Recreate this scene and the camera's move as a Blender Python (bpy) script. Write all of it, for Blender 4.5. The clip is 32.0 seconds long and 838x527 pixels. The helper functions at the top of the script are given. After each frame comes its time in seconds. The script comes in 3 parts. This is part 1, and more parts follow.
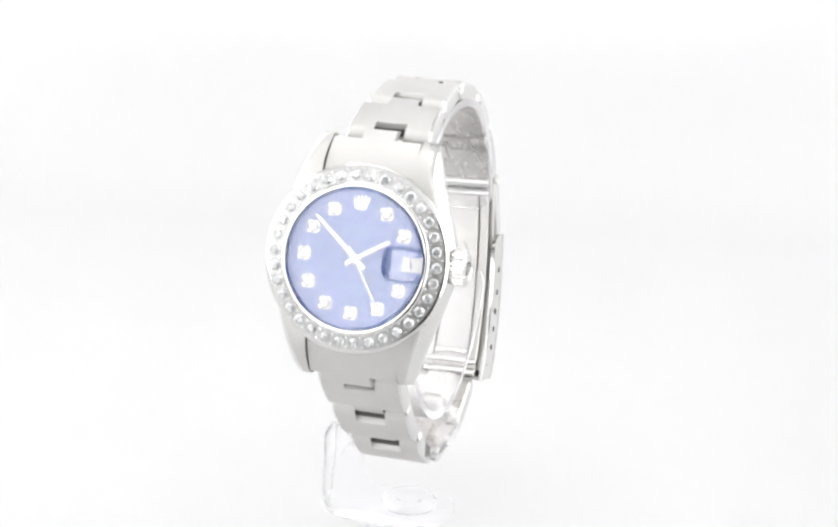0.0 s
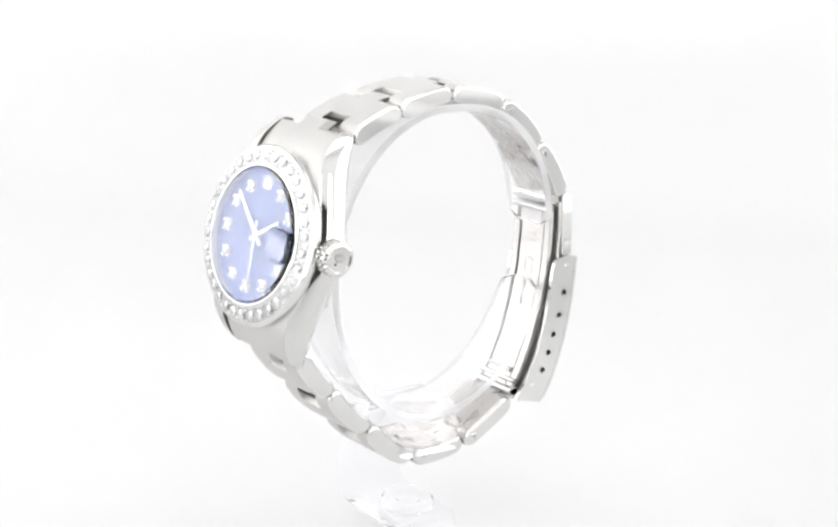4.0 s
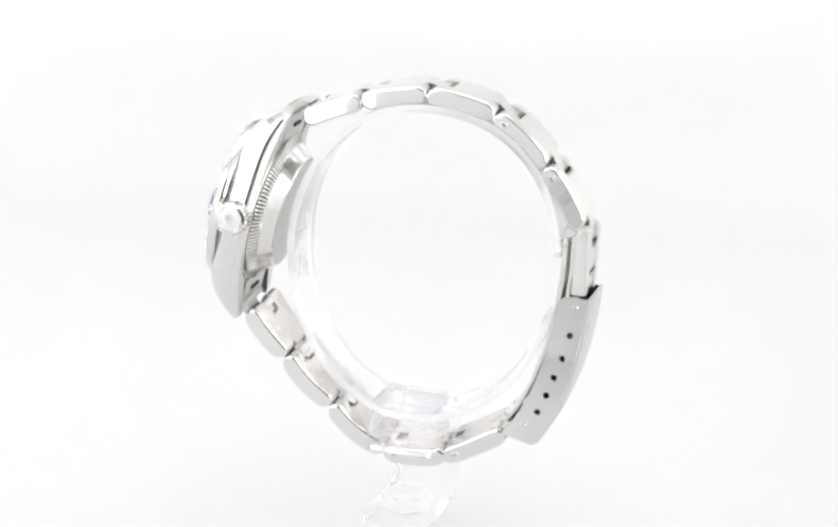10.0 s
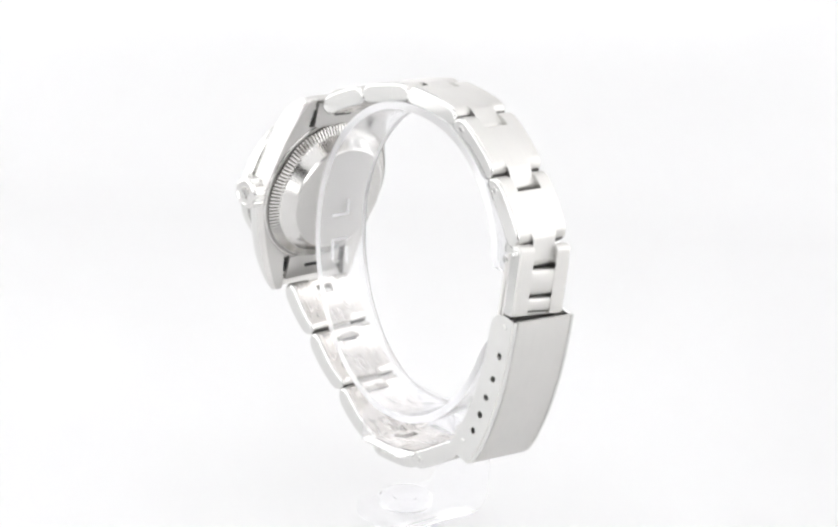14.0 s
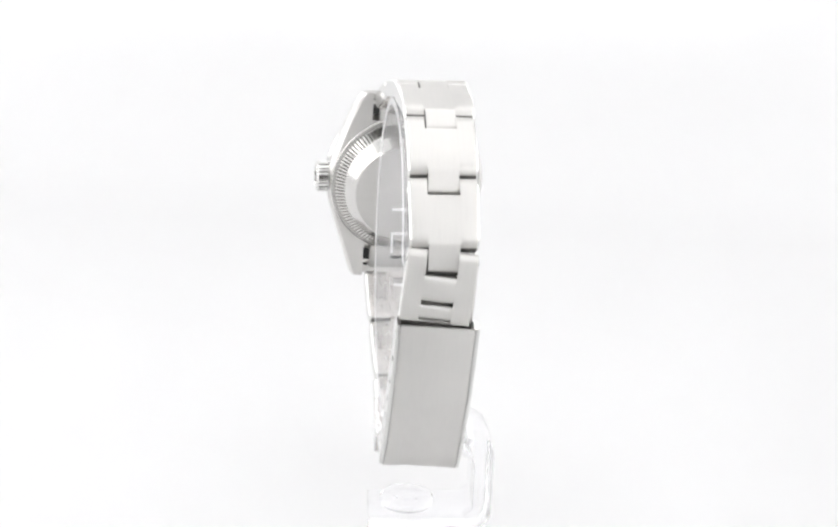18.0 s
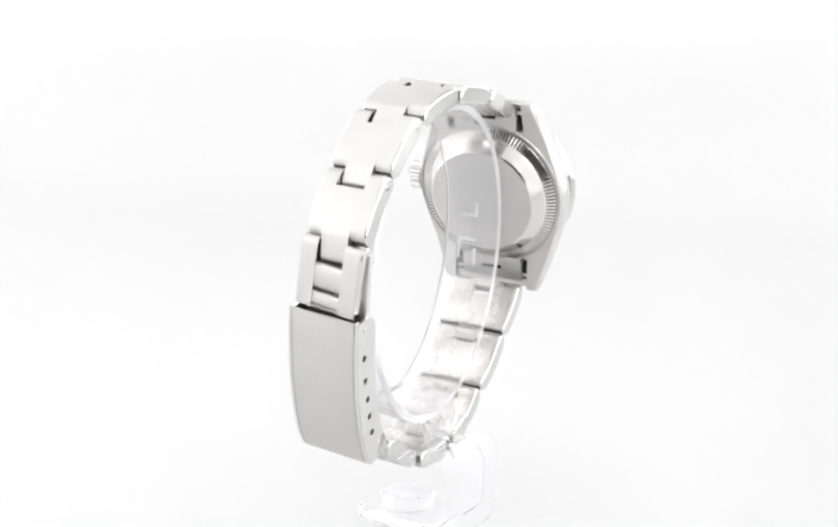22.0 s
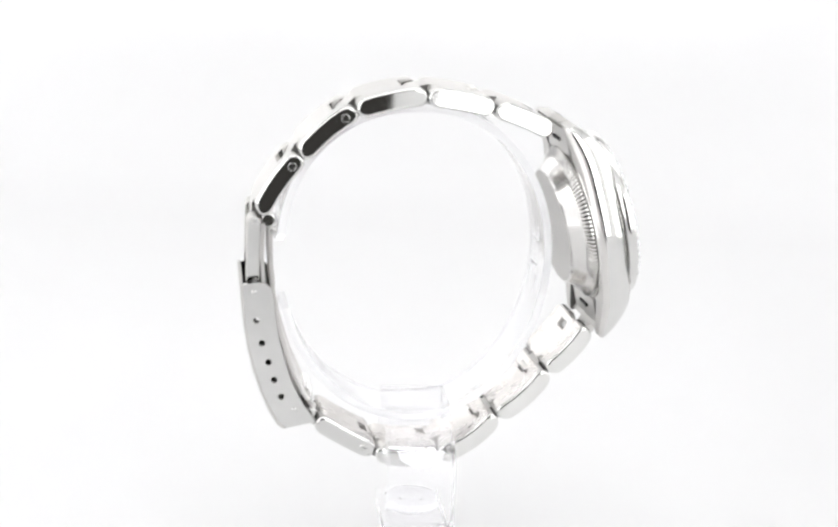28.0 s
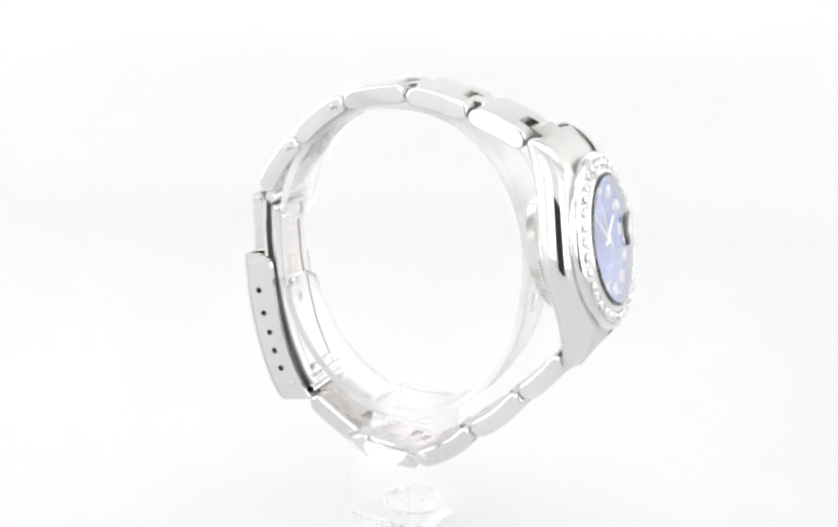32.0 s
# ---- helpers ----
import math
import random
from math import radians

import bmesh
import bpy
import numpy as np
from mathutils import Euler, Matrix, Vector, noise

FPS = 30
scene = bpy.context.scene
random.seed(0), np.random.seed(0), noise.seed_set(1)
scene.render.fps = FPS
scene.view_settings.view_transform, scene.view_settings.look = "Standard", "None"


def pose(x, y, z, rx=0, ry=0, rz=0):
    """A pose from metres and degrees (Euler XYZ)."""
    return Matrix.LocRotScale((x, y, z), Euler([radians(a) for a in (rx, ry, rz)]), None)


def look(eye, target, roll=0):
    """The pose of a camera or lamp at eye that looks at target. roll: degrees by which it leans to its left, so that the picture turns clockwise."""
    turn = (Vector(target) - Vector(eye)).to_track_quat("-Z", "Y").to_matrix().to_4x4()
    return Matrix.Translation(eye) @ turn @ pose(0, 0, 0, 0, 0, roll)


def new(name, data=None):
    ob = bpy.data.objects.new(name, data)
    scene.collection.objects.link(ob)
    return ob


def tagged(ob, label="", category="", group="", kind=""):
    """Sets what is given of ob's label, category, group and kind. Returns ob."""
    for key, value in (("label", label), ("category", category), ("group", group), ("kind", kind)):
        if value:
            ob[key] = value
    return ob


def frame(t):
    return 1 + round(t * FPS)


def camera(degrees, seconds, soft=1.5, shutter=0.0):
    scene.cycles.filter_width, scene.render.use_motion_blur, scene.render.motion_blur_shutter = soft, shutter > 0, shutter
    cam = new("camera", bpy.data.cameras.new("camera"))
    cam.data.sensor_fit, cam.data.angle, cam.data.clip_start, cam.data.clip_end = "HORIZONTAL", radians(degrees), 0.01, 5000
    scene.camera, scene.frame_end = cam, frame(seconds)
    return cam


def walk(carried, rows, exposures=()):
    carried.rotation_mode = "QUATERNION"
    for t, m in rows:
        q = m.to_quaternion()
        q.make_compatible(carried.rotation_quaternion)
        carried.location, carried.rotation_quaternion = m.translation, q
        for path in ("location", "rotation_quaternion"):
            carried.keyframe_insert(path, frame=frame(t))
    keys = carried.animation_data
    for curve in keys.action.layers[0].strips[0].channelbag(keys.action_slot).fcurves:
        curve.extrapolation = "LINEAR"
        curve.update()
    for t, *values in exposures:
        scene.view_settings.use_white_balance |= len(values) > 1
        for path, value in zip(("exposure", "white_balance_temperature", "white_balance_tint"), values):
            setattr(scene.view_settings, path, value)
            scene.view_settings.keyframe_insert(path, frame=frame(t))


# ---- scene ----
from mathutils.geometry import tessellate_polygon

MM = 0.001
CLIP = 32.0
FLOOR_Z = -41.2

# ---------------- camera: it stands still before the light booth ----------------
cam = camera(29.40, CLIP, soft=2.6)
EYE = Vector((0.0, -0.22950, 0.06490))
VIEW = look(EYE, EYE + Vector((-0.00023, 0.96226, -0.27213)), 2.644)
walk(cam, [(0.0, VIEW), (CLIP, VIEW)])
scene.view_settings.exposure = 0.0

# ---------------- world and the booth's lamps ----------------
world = bpy.data.worlds.new("dim_room")
scene.world = world
world.use_nodes = True
world.node_tree.nodes["Background"].inputs[0].default_value = (0.11, 0.105, 0.10, 1)
world.node_tree.nodes["Background"].inputs[1].default_value = 0.5


def softbox(name, size_x, size_y, watts, m):
    lamp = bpy.data.lights.new(name, "AREA")
    lamp.shape, lamp.size, lamp.size_y, lamp.energy = "RECTANGLE", size_x, size_y, watts
    lamp.color = (1.0, 0.998, 0.996)
    ob = new(name, lamp)
    ob.matrix_world = m
    return ob


softbox("softbox_top", 0.46, 0.34, 0.63, look((0.0, 0.05, 0.42), (0.0, 0.15, 0.0)))
# long side panels and two slim strips beside the opening
softbox("softbox_side", 0.40, 0.52, 0.86, pose(-0.395, -0.01, 0.17, 0, -90, 0))
softbox("softbox_side", 0.40, 0.52, 0.86, pose(0.395, -0.01, 0.17, 0, 90, 0))
softbox("strip_light", 0.10, 0.22, 0.135, pose(-0.140, -0.220, 0.08, 90, 0, 0))
softbox("strip_light", 0.07, 0.22, 0.17, pose(0.120, -0.220, 0.08, 90, 0, 0))
# the light table under the translucent board
softbox("table_lamp", 0.36, 0.50, 0.455, pose(-0.04, 0.145, -0.075, 180, 0, 0))
softbox("table_lamp", 0.15, 0.28, 0.19, pose(0.22, 0.24, -0.075, 180, 0, 0))
softbox("table_lamp", 0.07, 0.28, 0.09, pose(-0.255, 0.24, -0.075, 180, 0, 0))
softbox("table_lamp", 0.335, 0.11, 0.135, pose(-0.234, -0.166, -0.075, 180, 0, 0))
softbox("table_lamp", 0.34, 0.11, 0.115, pose(0.23, -0.166, -0.075, 180, 0, 0))
# unseen lamps added behind the upright part of the board to brighten it
softbox("back_fill", 0.34, 0.30, 0.86, pose(-0.04, 0.372, 0.14, -90, 0, 0))
softbox("back_fill", 0.13, 0.34, 0.6, pose(-0.275, 0.372, 0.12, -90, 0, 0))
softbox("back_fill", 0.13, 0.34, 0.6, pose(0.30, 0.372, 0.12, -90, 0, 0))


# ---------------- materials ----------------
def material(name, base, rough=0.5, metal=0.0, **more):
    m = bpy.data.materials.new(name)
    m.use_nodes = True
    b = m.node_tree.nodes["Principled BSDF"]
    b.inputs["Base Color"].default_value = (*base, 1)
    b.inputs["Roughness"].default_value = rough
    b.inputs["Metallic"].default_value = metal
    for key, value in more.items():
        b.inputs[key.replace("_", " ")].default_value = value
    return m


def grain(m, scale, stretch, bump, rough_low, rough_high, tint=0.0, coarse=150.0):
    """Fine grain and coarser wear: drives roughness, a little colour and bump."""
    nt = m.node_tree
    b = nt.nodes["Principled BSDF"]
    coord, mapping = nt.nodes.new("ShaderNodeTexCoord"), nt.nodes.new("ShaderNodeMapping")
    mapping.inputs["Scale"].default_value = stretch
    nt.links.new(coord.outputs["Object"], mapping.inputs["Vector"])
    fine, big = nt.nodes.new("ShaderNodeTexNoise"), nt.nodes.new("ShaderNodeTexNoise")
    fine.inputs["Scale"].default_value, fine.inputs["Detail"].default_value = scale, 3
    big.inputs["Scale"].default_value, big.inputs["Detail"].default_value = coarse, 2
    nt.links.new(mapping.outputs["Vector"], fine.inputs["Vector"])
    nt.links.new(coord.outputs["Object"], big.inputs["Vector"])
    mix = nt.nodes.new("ShaderNodeMath")
    mix.operation = "ADD"
    nt.links.new(fine.outputs["Fac"], mix.inputs[0])
    nt.links.new(big.outputs["Fac"], mix.inputs[1])
    ramp = nt.nodes.new("ShaderNodeMapRange")
    ramp.inputs["From Min"].default_value, ramp.inputs["From Max"].default_value = 0.6, 1.4
    ramp.inputs["To Min"].default_value, ramp.inputs["To Max"].default_value = rough_low, rough_high
    nt.links.new(mix.outputs[0], ramp.inputs["Value"])
    nt.links.new(ramp.outputs["Result"], b.inputs["Roughness"])
    if tint:
        base = tuple(b.inputs["Base Color"].default_value)
        cr = nt.nodes.new("ShaderNodeMix")
        cr.data_type = "RGBA"
        cr.inputs["A"].default_value = tuple(c * (1 - tint) for c in base[:3]) + (1,)
        cr.inputs["B"].default_value = tuple(min(1, c * (1 + tint)) for c in base[:3]) + (1,)
        share = nt.nodes.new("ShaderNodeMapRange")
        share.inputs["From Min"].default_value, share.inputs["From Max"].default_value = 0.65, 1.35
        nt.links.new(mix.outputs[0], share.inputs["Value"])
        nt.links.new(share.outputs["Result"], cr.inputs["Factor"])
        nt.links.new(cr.outputs["Result"], b.inputs["Base Color"])
    if bump:
        bn = nt.nodes.new("ShaderNodeBump")
        bn.inputs["Strength"].default_value, bn.inputs["Distance"].default_value = bump, 0.00005
        nt.links.new(fine.outputs["Fac"], bn.inputs["Height"])
        nt.links.new(bn.outputs["Normal"], b.inputs["Normal"])
    return m


def brushed(name, stretch):
    """Satin steel with fine streaks along one axis."""
    return grain(material(name, (0.605, 0.596, 0.582), 0.3, 1.0), 2600, stretch, 0.22, 0.44, 0.62, 0.05, 260)


BRUSHED = brushed("brushed_steel", (0.03, 1.0, 1.0))
BRUSHED_Y = brushed("brushed_steel_case", (1.0, 0.03, 1.0))
BRUSHED_Z = brushed("brushed_steel_clasp", (1.0, 1.0, 0.03))
POLISHED = grain(material("polished_steel", (0.70, 0.698, 0.685), 0.08, 1.0), 700, (1, 1, 1), 0.0, 0.02, 0.06, 0.02, 200)
CASE_POLISH = grain(material("worn_polished_steel", (0.72, 0.713, 0.70), 0.12, 1.0), 900, (1, 1, 1), 0.0, 0.09, 0.2, 0.03, 260)
BACK_POLISH = grain(material("satin_back_steel", (0.70, 0.69, 0.675), 0.25, 1.0), 900, (1, 1, 1), 0.0, 0.14, 0.22, 0.02, 200)
STEEL_IN = grain(material("inner_steel", (0.72, 0.705, 0.69), 0.3, 1.0), 900, (1, 0.15, 1), 0.06, 0.28, 0.42, 0.03, 300)
# matt steel with the shade of narrow gaps put into its colour
GAP_SHADE = grain(material("gap_shade_steel", (0.19, 0.185, 0.18), 0.6, 0.9), 700, (1, 1, 1), 0.1, 0.5, 0.7, 0.1, 300)
BEAD_SET = grain(material("bead_set_steel", (0.56, 0.56, 0.555), 0.35, 0.95), 2600, (1, 1, 1), 0.9, 0.25, 0.45, 0.25, 1500)
# near-black that stands for the shade inside slots and gaps
DARK = material("shadow_recess", (0.03, 0.03, 0.03), 0.6, 0.4)
LINK_IN = grain(material("link_inner_steel", (0.655, 0.632, 0.61), 0.4, 1.0), 1200, (0.2, 1, 1), 0.06, 0.22, 0.36, 0.04, 300)


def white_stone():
    """Cut stone: facet glints painted as light and dark cells, different on each stone."""
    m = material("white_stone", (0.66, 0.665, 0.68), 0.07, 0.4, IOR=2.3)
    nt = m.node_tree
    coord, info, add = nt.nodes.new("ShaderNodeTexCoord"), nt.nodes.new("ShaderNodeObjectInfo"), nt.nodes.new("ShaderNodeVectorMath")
    glint_cells, ramp = nt.nodes.new("ShaderNodeTexVoronoi"), nt.nodes.new("ShaderNodeValToRGB")
    glint_cells.inputs["Scale"].default_value = 3400
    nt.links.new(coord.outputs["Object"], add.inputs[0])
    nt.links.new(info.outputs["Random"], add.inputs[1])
    nt.links.new(add.outputs[0], glint_cells.inputs["Vector"])
    nt.links.new(glint_cells.outputs["Color"], ramp.inputs["Fac"])
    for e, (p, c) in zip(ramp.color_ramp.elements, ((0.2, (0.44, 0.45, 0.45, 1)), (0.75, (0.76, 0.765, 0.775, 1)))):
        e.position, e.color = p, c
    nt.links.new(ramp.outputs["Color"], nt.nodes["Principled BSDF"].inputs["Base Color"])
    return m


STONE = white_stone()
CLEAR = grain(material("clear_acrylic", (0.982, 0.982, 0.99), 0.03, 0.0, Transmission_Weight=0.91, IOR=1.22), 420, (1, 1, 1), 0.35, 0.03, 0.22, 0.0, 150)
BLOCK = grain(material("clear_acrylic_block", (0.985, 0.985, 0.995), 0.03, 0.0, Transmission_Weight=0.9, IOR=1.09), 300, (1, 1, 1), 0.4, 0.04, 0.14, 0.0, 120)
FROST = grain(material("worn_acrylic", (0.985, 0.985, 0.993), 0.06, 0.0, Transmission_Weight=0.95, IOR=1.06), 400, (1, 1, 1), 0.08, 0.1, 0.22, 0.0, 200)
EDGE = material("frosted_acrylic_edge", (0.97, 0.97, 0.98), 0.35, 0.0, Transmission_Weight=0.62, IOR=1.12)
LENS = material("magnifier_glass", (0.99, 0.99, 1.0), 0.0, 0.0, Transmission_Weight=1.0, IOR=1.5)
CRYSTAL = material("sapphire_crystal", (0.99, 0.99, 1.0), 0.0, 0.0, Transmission_Weight=1.0, IOR=1.77)
WHITE_GOLD = grain(material("bright_white_metal", (0.86, 0.86, 0.84), 0.2, 1.0), 700, (1, 1, 1), 0.0, 0.16, 0.3, 0.02, 300)
WHITE_ENAMEL = material("white_date_disc", (0.86, 0.86, 0.86), 0.4)
BLACK_INK = material("black_ink", (0.02, 0.02, 0.025), 0.5)
PALE_INK = material("pale_print", (0.16, 0.30, 0.66), 0.4)
TABLE = grain(material("white_gloss_board", (0.90, 0.90, 0.904), 0.12), 80, (1, 1, 1), 0.0, 0.1, 0.16, 0.004, 12)
FABRIC = grain(material("white_diffuser_fabric", (0.88, 0.88, 0.88), 0.8), 500, (1, 1, 1), 0.2, 0.7, 0.9, 0.01, 9)


def translucent(m, share):
    """Lets light through from below: mixes in a translucent layer."""
    nt = m.node_tree
    out, b = nt.nodes["Material Output"], nt.nodes["Principled BSDF"]
    tr, mix = nt.nodes.new("ShaderNodeBsdfTranslucent"), nt.nodes.new("ShaderNodeMixShader")
    tr.inputs["Color"].default_value = (0.92, 0.92, 0.923, 1)
    mix.inputs["Fac"].default_value = share
    nt.links.new(b.outputs[0], mix.inputs[1])
    nt.links.new(tr.outputs[0], mix.inputs[2])
    nt.links.new(mix.outputs[0], out.inputs["Surface"])


translucent(TABLE, 0.66)


def pearl():
    """Blue mother-of-pearl: cloudy blue and violet zones."""
    m = material("blue_mother_of_pearl", (0.10, 0.16, 0.50), 0.22, 0.0, Coat_Weight=0.3)
    nt = m.node_tree
    b = nt.nodes["Principled BSDF"]
    coord, n1 = nt.nodes.new("ShaderNodeTexCoord"), nt.nodes.new("ShaderNodeTexNoise")
    n1.inputs["Scale"].default_value, n1.inputs["Detail"].default_value = 160, 4
    n1.inputs["Distortion"].default_value = 1.2
    nt.links.new(coord.outputs["Object"], n1.inputs["Vector"])
    ramp = nt.nodes.new("ShaderNodeValToRGB")
    ramp.color_ramp.elements[0].position, ramp.color_ramp.elements[1].position = 0.3, 0.7
    ramp.color_ramp.elements[0].color = (0.05, 0.135, 0.47, 1)
    ramp.color_ramp.elements[1].color = (0.115, 0.195, 0.62, 1)
    nt.links.new(n1.outputs["Fac"], ramp.inputs["Fac"])
    nt.links.new(ramp.outputs["Color"], b.inputs["Base Color"])
    return m


PEARL = pearl()


# ---------------- mesh helpers (all numbers in millimetres) ----------------
def part(name, bm, mats, parent, label="", m=None, sharp=32):
    """Links a bmesh, given in millimetres, as one mesh object under a thing or a part."""
    bmesh.ops.recalc_face_normals(bm, faces=bm.faces[:])
    for v in bm.verts:
        v.co *= MM
    for f in bm.faces:
        f.smooth = len(f.verts) <= 4
    me = bpy.data.meshes.new(name)
    bm.to_mesh(me)
    bm.free()
    for mat in mats if isinstance(mats, (list, tuple)) else [mats]:
        me.materials.append(mat)
    me.set_sharp_from_angle(angle=radians(sharp))
    # broad many-sided faces stay flat up to their rims
    for p in me.polygons:
        if p.loop_total > 4:
            for k in p.loop_indices:
                me.edges[me.loops[k].edge_index].use_edge_sharp = True
    return place(name, me, parent, label, m)


def place(name, me, parent, label="", m=None):
    ob = new(name, me)
    ob.parent = parent
    if m is not None:
        ob.matrix_basis = m
    if label:
        ob["label"] = label
    return ob


def mm(x, y, z, rx=0, ry=0, rz=0):
    return pose(x * MM, y * MM, z * MM, rx, ry, rz)


def loft(bm, rings, closed=True, cap=True, mat=0, cap_mat=None):
    """Skins rings of equal length; returns their vertices."""
    vs = [[bm.verts.new(p) for p in r] for r in rings]
    n = len(rings[0])
    for a, b in zip(vs, vs[1:]):
        for i in range(n if closed else n - 1):
            j = (i + 1) % n
            f = bm.faces.new((a[i], a[j], b[j], b[i]))
            f.material_index = mat
    if cap:
        for r in (vs[0], vs[-1]):
            f = bm.faces.new(r)
            f.material_index = mat if cap_mat is None else cap_mat
    return vs


def plate(bm, outline, holes, y0, y1, mat=0, wall_mat=None, hole_mat=None):
    """A flat plate in x-z between y0 and y1, with real holes through it."""
    loops = [outline] + holes
    flat = [p for lp in loops for p in lp]
    tris = tessellate_polygon([[Vector((x, z, 0)) for x, z in lp] for lp in loops])
    va = [bm.verts.new((x, y0, z)) for x, z in flat]
    vb = [bm.verts.new((x, y1, z)) for x, z in flat]
    for t in tris:
        for vs in (va, vb):
            f = bm.faces.new([vs[i] for i in t])
            f.material_index = mat
    k = 0
    for li, lp in enumerate(loops):
        n = len(lp)
        for i in range(n):
            j = (i + 1) % n
            f = bm.faces.new((va[k + i], va[k + j], vb[k + j], vb[k + i]))
            f.material_index = (wall_mat if li == 0 else hole_mat) or mat
        k += n


def ring_points(cx, cz, r, n=16):
    return [(cx + r * math.cos(2 * math.pi * i / n), cz + r * math.sin(2 * math.pi * i / n)) for i in range(n)]


def spin(bm, profile, n=96, mat=0, teeth=None, period=2):
    """Turns a profile of (radius, height) round the local z axis. teeth: {profile index: (depth in r, depth in h)} cut once in each period of steps."""
    rings = []
    for i in range(n):
        a = 2 * math.pi * i / n
        row = []
        for k, (r, h) in enumerate(profile):
            if teeth and k in teeth and i % period == 1:
                r, h = r - teeth[k][0], h - teeth[k][1]
            row.append((r * math.cos(a), r * math.sin(a), h))
        rings.append(row)
    vs = [[bm.verts.new(p) for p in r] for r in rings]
    for i in range(n):
        a, b = vs[i], vs[(i + 1) % n]
        for k in range(len(profile) - 1):
            f = bm.faces.new((a[k], a[k + 1], b[k + 1], b[k]))
            f.material_index = mat
    for k, (r, h) in ((0, profile[0]), (len(profile) - 1, profile[-1])):
        if r > 1e-6:
            f = bm.faces.new([v[k] for v in vs])
            f.material_index = mat
    bmesh.ops.remove_doubles(bm, verts=bm.verts[:], dist=1e-5)


def box(bm, x0, x1, y0, y1, z0, z1, mat=0):
    loft(bm, [[(x0, y0, z), (x1, y0, z), (x1, y1, z), (x0, y1, z)] for z in (z0, z1)], mat=mat)


def tube(bm, x, z, r, y0, y1, n=20, mat=0, chamfer=0.12):
    rings = [[(px, y, pz) for px, pz in ring_points(x, z, rr, n)] for y, rr in
             ((y0, r - chamfer), (y0 + chamfer, r), (y1 - chamfer, r), (y1, r - chamfer))]
    loft(bm, rings, mat=mat)


# ---------------- the booth ----------------
def sweep_sheet():
    """White board that curves up into the back wall."""
    bm = bmesh.new()
    path = [(-107, FLOOR_Z)] + [(y, FLOOR_Z) for y in range(-60, 181, 40)]
    for k in range(1, 17):
        a = math.pi / 2 * k / 16
        path.append((190 + 150 * math.sin(a), FLOOR_Z + 150 - 150 * math.cos(a)))
    path.append((340, 440))
    rings = [[(x, y, z) for y, z in path] + [(x, y + (3 if z > FLOOR_Z + 60 else 0), z - 3) for y, z in reversed(path)] for x in (-345, -150, 0, 150, 372)]
    loft(bm, rings)
    return part("backdrop", bm, TABLE, None, "seamless glossy white board curving up behind the watch", sharp=60)


def wall_panel(name, x0, x1, y0, y1, z0, z1, label, mat=None):
    bm = bmesh.new()
    box(bm, x0, x1, y0, y1, z0, z1)
    return tagged(part(name, bm, mat or FABRIC, None, label), category="wall", kind="structure")


tagged(sweep_sheet(), category="backdrop", kind="structure")
wall_panel("floor", -404, -345.5, -107, 340, FLOOR_Z - 3.2, FLOOR_Z - 0.2, "white table board beside the seamless sheet")
wall_panel("floor", 372.5, 404, -107, 340, FLOOR_Z - 3.2, FLOOR_Z - 0.2, "white table board beside the seamless sheet")
wall_panel("floor", -404, -66, -225, -107.5, FLOOR_Z - 3.2, FLOOR_Z - 0.2, "white table board beside the seamless sheet", TABLE)
wall_panel("floor", 58, 404, -225, -107.5, FLOOR_Z - 3.2, FLOOR_Z - 0.2, "white table board beside the seamless sheet", TABLE)
wall_panel("floor", -65.8, 57.8, -133, -107.5, FLOOR_Z - 3.2, FLOOR_Z - 0.2, "white table board before the seamless sheet", TABLE)
wall_panel("wall_west", -404, -401, -225, 344, -200, 440, "white diffuser fabric wall of the light booth")
wall_panel("wall_east", 401, 404, -225, 344, -200, 440, "white diffuser fabric wall of the light booth")
wall_panel("wall_north", -401, -346, 341, 344, -200, 440, "white back panel of the light booth beside the sheet")
wall_panel("wall_north", 373, 401, 341, 344, -200, 440, "white back panel of the light booth beside the sheet")
wall_panel("ceiling", -404, 404, -225, 344, 441, 444, "white diffuser fabric roof of the light booth")
wall_panel("wall_south", -404, -64, -229, -226, -200, 440, "white front flap of the light booth beside its opening")
wall_panel("wall_south", 70, 404, -229, -226, -200, 440, "white front flap of the light booth beside its opening")
wall_panel("wall_south", -63.9, 69.9, -229, -226, 130, 440, "white front flap of the light booth above its opening")

# ---------------- the watch ----------------
watch = tagged(new("wrist_watch"), "steel wrist watch with blue pearl dial on a clear display ring", "watch")


SHIFT_TOP = (-26, -6, 10, 19, 26), (-1.8, 0.2, 0.95, 1.3, 1.5)
SHIFT_LOW = (-26, -18, -6, 6, 16), (-1.6, -0.6, 0.1, 0.3, 0.1)


def twist(x, low=False):
    """The watch sits askew on its ring: each piece is turned about the upright axis and shifted sideways by its place."""
    yaw = math.radians(float(np.interp(x, (-13, -4, 6, 15, 22), (5.5, 4.7, 4.1, 2.9, 2.2))))
    y = float(np.interp(x, *(SHIFT_LOW if low else SHIFT_TOP)))
    return Matrix.Translation((x * MM, y * MM, 0)) @ Matrix.Rotation(yaw, 4, "Z") @ Matrix.Translation((-x * MM, 0, 0))


# the clasp leans sideways: its lower end swings towards the winding crown
LEAN = Matrix.Translation((24 * MM, 1.05 * MM, -1 * MM)) @ Matrix.Rotation(radians(1.3), 4, "Z") @ Matrix.Translation((-24 * MM, 0, 0)) @ Matrix.Rotation(radians(-2.9), 4, "X") @ Matrix.Translation((0, 0, 1 * MM))


